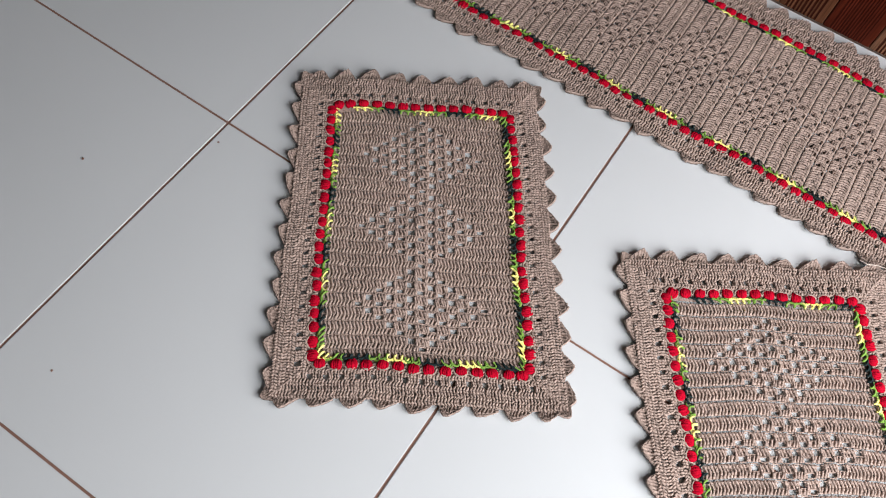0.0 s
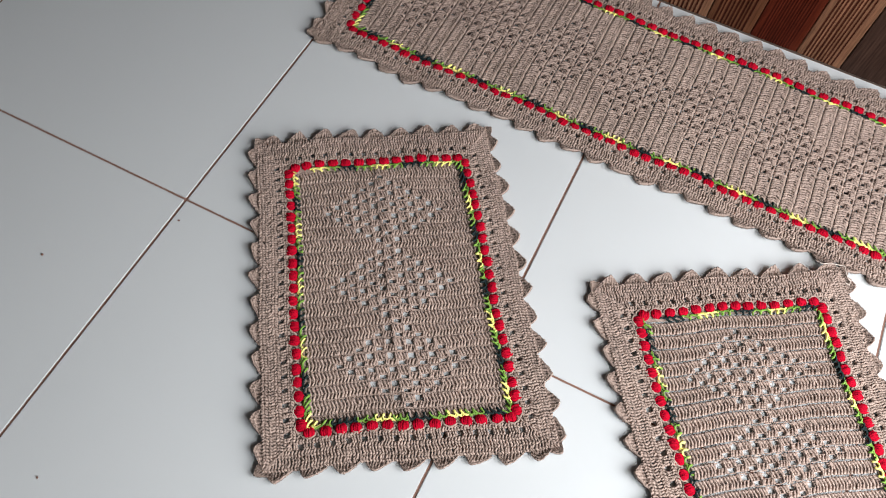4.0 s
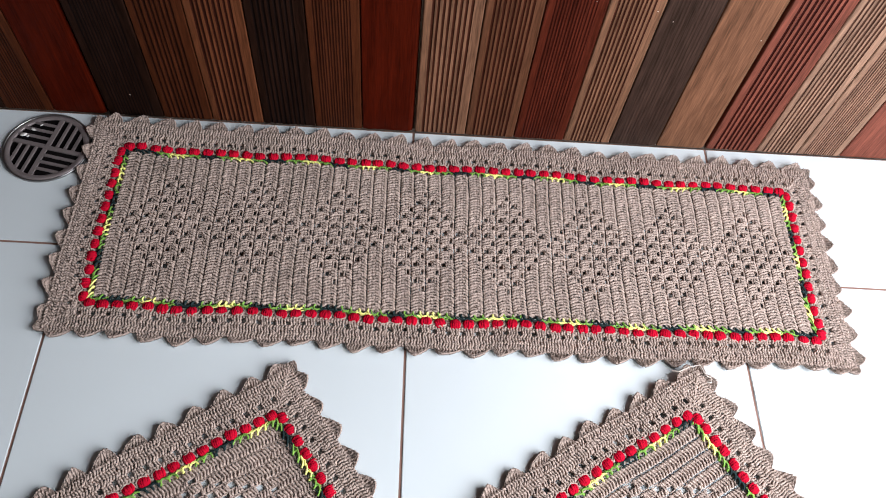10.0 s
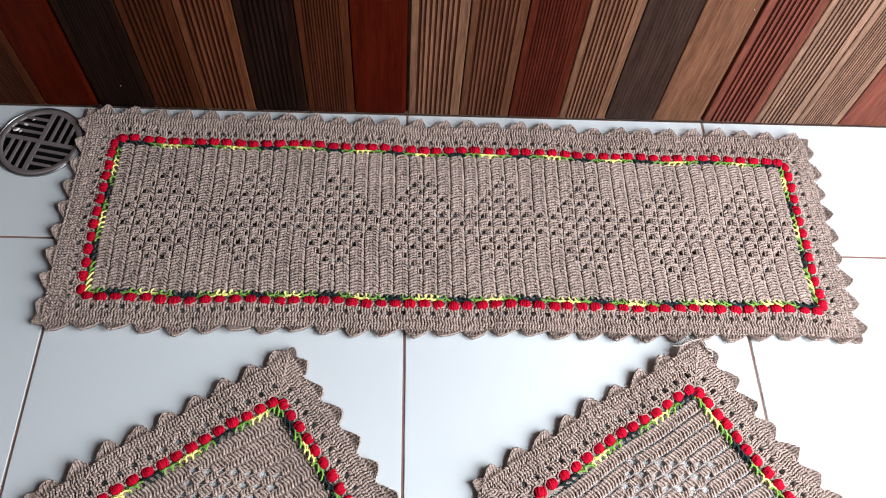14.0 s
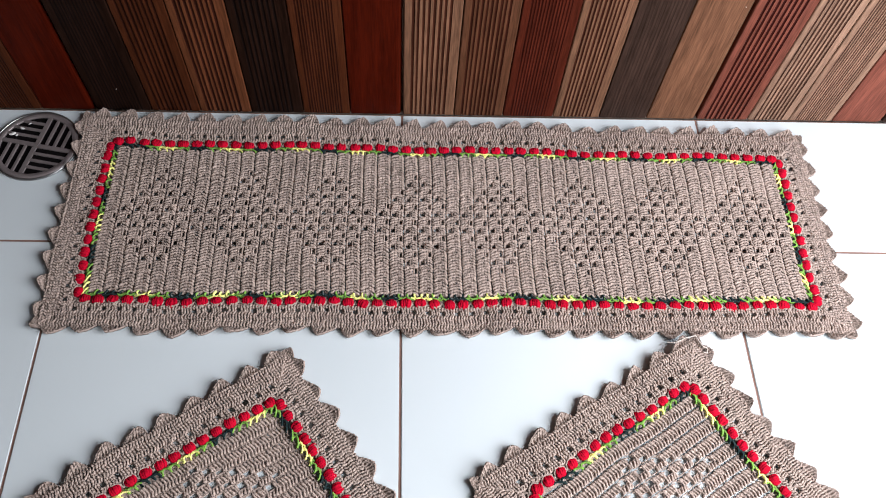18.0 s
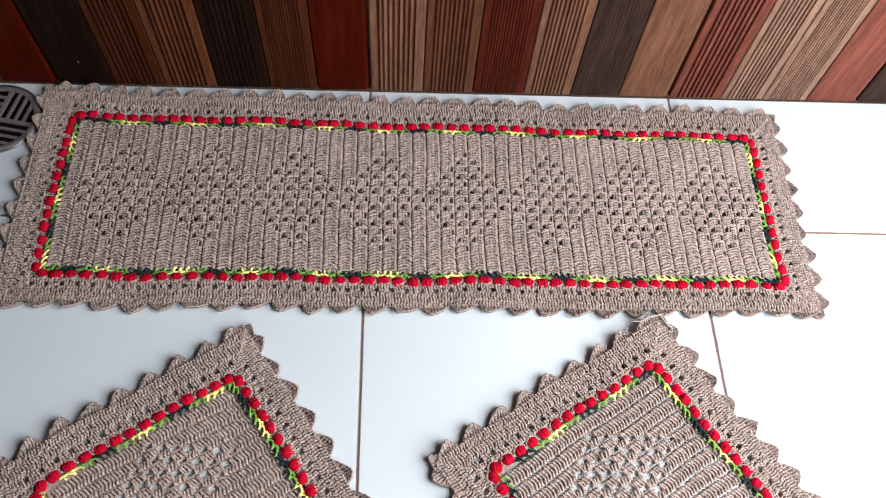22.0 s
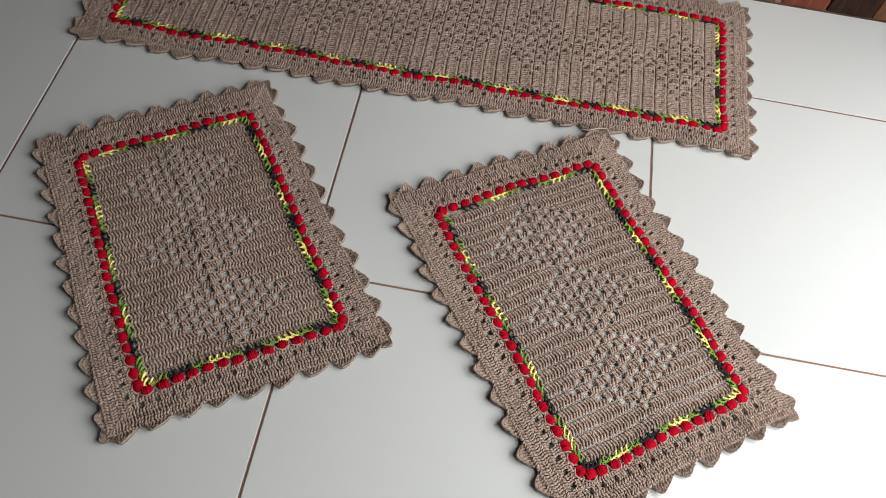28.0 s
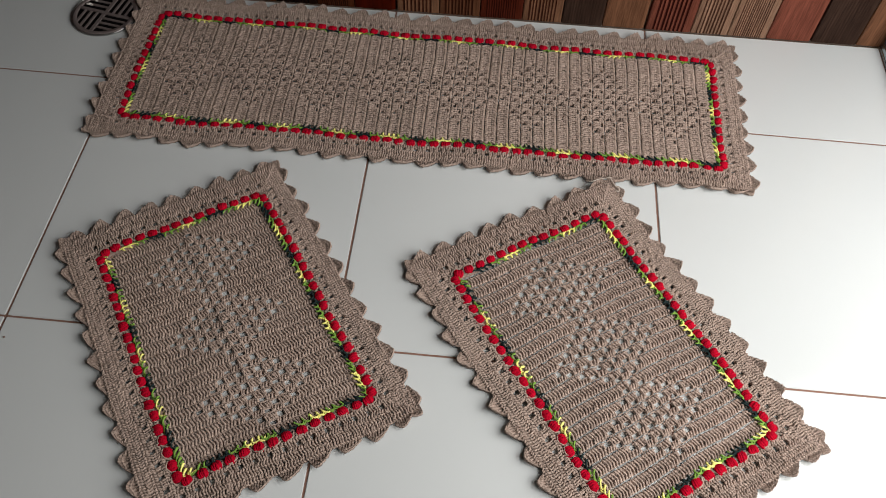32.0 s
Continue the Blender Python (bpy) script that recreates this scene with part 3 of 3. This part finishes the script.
    while at < total:
        colour, mat, size = runs[k % 4]
        size *= rng.uniform(0.85, 1.15)
        stop = min(at + size, total)
        strands = []
        for strand in range(2):
            n = max(2, round((stop - at) / 0.0102)) * 8
            u = np.linspace(at - 0.001, stop + 0.001, n)
            phase = np.linspace(0, n / 8 * 2 * math.pi, n) + rng.uniform(0, 6.28) + np.cumsum(rng.normal(0, 0.24, n))
            if strand == 0:      # a zigzag from the red line into the field
                deep = 0.5 + np.arcsin(0.96 * np.sin(phase)) / math.pi * rng.uniform(0.85, 1.05)
                v = u + 0.0026 * np.cos(phase)
            else:                # a flatter chain close to the red line
                deep = 0.16 + 0.12 * np.sin(phase + 1.0)
                v = u + 0.0014 * np.sin(phase * 2)
            v = np.clip(v, 0, total - 1e-6)
            pts = []
            for uu, b, c in zip(v, deep, np.sin(phase + 1.0)):
                side = min(int(np.searchsorted(ends, uu, side="right")), 3)
                length = (W, H, W, H)[side]
                f = (uu - (ends[side] - length)) / length
                p, q = rim_point(side, f, -(0.0056 + 0.0112 * b) / widths[(2, 1, 3, 0)[side]])
                pts.append((float(p), float(q), 0.0062 + 0.0008 * c - 0.0010 * strand))
            pts = np.array(pts)
            strands.append(tubes(world_of(pts[:, 0], pts[:, 1], pts[:, 2])[None], 0.0014, 5))
        weave("leaf_stitch", strands, mat, thing, origin, {"green": "leaf green chain stitches", "yellow": "pale yellow chain stitches", "dark": "blackish green chain stitches"}[colour])
        at, k = stop, k + 1
    return thing


def shared_mesh(name, chunks, mat):
    holder = new(name)
    ob = weave(name, chunks, mat, holder, (0, 0, 0))
    me = ob.data
    bpy.data.objects.remove(ob)
    bpy.data.objects.remove(holder)
    return me


bobbles += [shared_mesh("red_bobble", bobble_mesh(s), RED) for s in range(4)]
scallops += [shared_mesh("scallop", scallop_mesh(s), YARN) for s in range(7)]

crochet_rug("runner_rug", "long taupe crocheted runner with red tulip border along the wall", (-0.463, -0.0675), (0.621, -0.0845), (-0.460, -0.346), (0.620, -0.355),
            (0.058, 0.054, 0.058, 0.051), "q", 98, [7 + 12 * k for k in range(8)], True, 3, 0.0207)
crochet_rug("small_rug", "small taupe crocheted rug with smooth field and red tulip border", (-0.395, -0.6385), (-0.166, -0.4875), (-0.167, -0.983), (0.076, -0.831),
            (0.060, 0.055, 0.060, 0.058), "p", 39, [7, 19, 31], False, 5, 0.0195)
crochet_rug("small_rug", "small taupe crocheted rug with ribbed field, one corner on the runner", (0.165, -0.619), (0.402, -0.471), (0.426, -0.985), (0.645, -0.828),
            (0.063, 0.056, 0.060, 0.058), "p", 42, [8, 20, 32], True, 8, 0.0195, lift=(0.412, -0.402, 0.010, 0.15))

rugs_end = [o for o in scene.objects if o.name == "small_rug.001"][0]


THREAD = material("pale_thread", (0.50, 0.43, 0.37), 0.9, vary=0.15, scale=100, fine=900, bump=0.4, spec=0.1)


def loose_end(points, parent):
    """A loose end of cotton, as a bent thin strand."""
    pts = np.array(points, float)
    t = np.linspace(0, len(pts) - 1, len(pts) * 6)
    i = np.clip(t.astype(int), 0, len(pts) - 2)
    f = (t - i)[:, None]
    f = f * f * (3 - 2 * f)
    fine = pts[i] * (1 - f) + pts[i + 1] * f
    weave("loose_thread", [tubes(fine[None], 0.0008, 6)], THREAD, parent, parent.location, "pale loose thread end at the corner")


loose_end([(0.377, -0.416, 0.020), (0.387, -0.418, 0.0225), (0.402, -0.411, 0.0230), (0.418, -0.407, 0.0230), (0.4225, -0.417, 0.0225), (0.427, -0.423, 0.0205), (0.433, -0.424, 0.018), (0.433, -0.431, 0.017), (0.427, -0.4305, 0.018)], rugs_end)

# ---- crumbs on the tiles ----
def crumb(x, y, size, seed):
    rng = random.Random(seed)
    bm = bmesh.new()
    bmesh.ops.create_icosphere(bm, subdivisions=1, radius=size)
    for v in bm.verts:
        v.co *= rng.uniform(0.6, 1.2)
        v.co.z = max(v.co.z * 0.5, -size * 0.35)
    ob = part("crumb", bm, GROUT)
    ob.location = (x, y, size * 0.35)
    return tagged(ob, "tiny dark brown crumb lying on a floor tile", "crumb", group="crumbs on the floor")


for n, (x, y, size) in enumerate(((-0.622, -0.927, 0.0024), (-0.488, -0.791, 0.0020), (-0.425, -1.174, 0.0017))):
    crumb(x, y, size, n)

# ---- crumbs of plaster lodged in the drain ----
PLASTER_BIT = material("pale_plaster_bit", (0.62, 0.58, 0.54), 0.85, vary=0.25, scale=200, fine=900, bump=0.4)
for n, (x, y, size, turn) in enumerate(((-0.618, -0.0535, 0.0052, 0.3), (-0.606, -0.0425, 0.0046, -0.4), (-0.611, -0.0560, 0.0030, 1.0), (-0.596, -0.0330, 0.0026, 0.8))):
    bm = bmesh.new()
    bmesh.ops.create_icosphere(bm, subdivisions=2, radius=size)
    bit_rng = random.Random(40 + n)
    for v in bm.verts:
        v.co *= bit_rng.uniform(0.75, 1.15)
        v.co.y *= 0.5
        v.co.z *= 0.34
    bit = part("plaster_bit", bm, PLASTER_BIT)
    bit.location, bit.rotation_euler = (x, y, 0.0042), (0, 0, turn)
    tagged(bit, "small pale plaster bit lodged in the drain slots", "debris", group="plaster bits on the drain")

# ---- floor tiles ----
floor = tagged(part("floor", box(WEST, DOOR_X, SOUTH, 0.0, -0.1, -0.0014), GROUT), "white glazed floor tiles with thin brown grout joints", "floor", kind="structure")
xs = [WEST] + [k * TILE for k in range(-4, 2)] + [DOOR_X]
ys = [0.0] + [-FIRST - k * TILE for k in range(0, 6)] + [SOUTH]
GAP = 0.0017


def joint_y(k, x):
    """The joints that run along the wall; the first is laid a little askew."""
    return 0.0 if k == 0 else -0.2515 - 0.009 * x if k == 1 else ys[k]


for x0, x1 in zip(xs, xs[1:]):
    for k in range(len(ys) - 1):
        bm = box(x0 + GAP, x1 - GAP, 0, 1, -0.008, 0)
        for v in bm.verts:
            v.co.y = joint_y(k, v.co.x) - GAP if v.co.y > 0.5 else joint_y(k + 1, v.co.x) + GAP
        bmesh.ops.bevel(bm, geom=bm.edges[:], offset=0.0009, segments=2, affect="EDGES")
        part("floor_tile", bm, TILE_WHITE, floor)

# ---- wood-look wall tiles: each tile carries six upright boards ----
wall = tagged(part("wall_north", box(WEST - 0.15, DOOR_X + 0.15, 0.010, 0.2, -0.1, TOP), WALL_GROUT), "wall clad in glossy wood-look tiles of ribbed boards", "wall", kind="structure")
DARK_CUTS, LIGHT_CUTS, END_CUTS = (0, 0.180, 0.338, 0.504, 0.674, 0.828, 1), (0, 0.172, 0.337, 0.507, 0.665, 0.828, 1), (0, 0.18, 0.325, 0.478, 0.655, 0.83, 1)
# dark boards whose colours also hold the light's falloff to the left
DARK_SET = (("ebony", 2), ("umber", 1), ("chestnut", 1), ("ebony", 1), ("umber", 2), ("red", 0))
LIGHT_SET = (("tan", 1), ("brown", 3), ("russet", 2), ("tan", 3), ("slate", 4), ("honey", 0))
# boards beside the door: lighter tones, with its haze put into the colour
END_SET = (("rose", 1), ("pale", 1), ("pale", 2), ("rose", 0), ("slate", 4), ("honey", 0))


board_rng = random.Random(9)


def board(width, style):
    """An upright board with a rounded edge; ribbed ones have fine grooves between two smooth margins. Front at y = 0."""
    prof = [(0.0, 0.008, 0), (0.0006, 0.0022, 0), (0.002, 0.0010, 0)]
    ribs = {0: 0, 1: 8, 2: 13, 3: 9, 4: 11}[style]
    depth = {0: 0, 1: 0.0010, 2: 0.0004, 3: 0.0007, 4: 0.00015}[style]
    if ribs:
        lo, hi = 0.14 * width, 0.86 * width
        step = (hi - lo) / ribs
        for k in range(ribs):
            x, w = lo + (k + board_rng.uniform(-0.05, 0.05)) * step, board_rng.uniform(0.85, 1.15)
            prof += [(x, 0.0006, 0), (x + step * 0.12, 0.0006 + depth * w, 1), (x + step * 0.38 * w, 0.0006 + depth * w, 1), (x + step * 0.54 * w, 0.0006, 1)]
    if style == 0:      # the smooth boards fall away in a broad rounded edge
        prof += [(width - 0.012, 0.0006, 0), (width - 0.008, 0.0010, 0), (width - 0.0045, 0.0020, 0)]
        prof += [(width - 0.0018, 0.0036, 0), (width, 0.008, 0)]
    else:
        prof += [(width - 0.002, 0.0010, 0), (width - 0.0006, 0.0022, 0), (width, 0.008, 0)]
    bm = bmesh.new()
    lows = [bm.verts.new((x, y, 0.0)) for x, y, _ in prof]
    tops = [bm.verts.new((x, y, TOP - 0.002)) for x, y, _ in prof]
    for i in range(len(prof) - 1):
        f = bm.faces.new((lows[i], lows[i + 1], tops[i + 1], tops[i]))
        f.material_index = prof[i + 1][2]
    back = [bm.verts.new(c) for c in ((0, 0.0099, 0), (width, 0.0099, 0), (width, 0.0099, TOP - 0.002), (0, 0.0099, TOP - 0.002))]
    bm.faces.new((lows[0], tops[0], back[3], back[0]))
    bm.faces.new((lows[-1], back[1], back[2], tops[-1]))
    bm.faces.new((back[0], back[3], back[2], back[1]))
    bmesh.ops.recalc_face_normals(bm, faces=bm.faces[:])
    return bm


for tile in range(-5, 2):
    designs, cuts = (DARK_SET, DARK_CUTS) if tile < 0 else (LIGHT_SET, LIGHT_CUTS) if tile == 0 else (END_SET, END_CUTS)
    for k, (kind, style) in enumerate(designs):
        edge0, edge1 = (0.0012 if k == 0 else 0.0001), (0.0012 if k == 5 else 0.0001)
        x0, x1 = (tile + cuts[k]) * TILE + edge0, (tile + cuts[k + 1]) * TILE - edge1
        if x1 < WEST or x0 > DOOR_X + 0.004:
            continue
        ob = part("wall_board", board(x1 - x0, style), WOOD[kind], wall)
        ob.location = (x0, 0, 0.0015)

# flecks of pale paint stuck to the boards
FLECK = material("pale_paint_fleck", (0.40, 0.34, 0.29), 0.7, vary=0.1)
for x, z, r in ((-0.452, 0.052, 0.0020), (0.324, 0.292, 0.0018), (0.351, 0.276, 0.0016), (0.488, 0.252, 0.0018), (0.236, 0.302, 0.0014)):
    bm = bmesh.new()
    bmesh.ops.create_icosphere(bm, subdivisions=1, radius=r * 0.6, matrix=Matrix.Diagonal((1, 0.35, 0.8, 1)))
    ob = part("paint_fleck", bm, FLECK, wall)
    ob.location = (x, 0.0005, z)

# thin flakes of old render on the concrete outside
FLAKE = [material("grey_flake", (0.33, 0.29, 0.25), 0.9, vary=0.3, scale=60, bump=0.4), material("brick_flake", (0.40, 0.22, 0.16), 0.9, vary=0.3, scale=60, bump=0.4), material("dark_flake", (0.10, 0.08, 0.07), 0.9, vary=0.3, scale=60, bump=0.4)]
flake_rng = random.Random(21)
for k in range(46):
    kind = (0, 1, 2, 2)[k % 4]
    size = flake_rng.uniform(0.010, 0.032) if kind < 2 else flake_rng.uniform(0.0015, 0.005)
    cx, cy = DOOR_X + 0.03 + flake_rng.uniform(0, 1) ** 1.5 * 0.5, flake_rng.uniform(-0.9, -0.02)
    bm = bmesh.new()
    n = 11
    ring = []
    for i in range(n):
        a, r = 2 * math.pi * i / n, size * flake_rng.uniform(0.55, 1.15)
        ring.append((r * math.cos(a), 1.4 * r * math.sin(a)))
    tops = [bm.verts.new((0.93 * x, 0.93 * y, 0.0010 + 0.0001 * (k % 9))) for x, y in ring]
    lows = [bm.verts.new((x, y, -0.001)) for x, y in ring]
    bm.faces.new(tops)
    for i in range(n):
        bm.faces.new((lows[i], lows[(i + 1) % n], tops[(i + 1) % n], tops[i]))
    ob = part("render_flake", bm, FLAKE[kind], ground)
    ob.location = (cx, cy, -0.012)
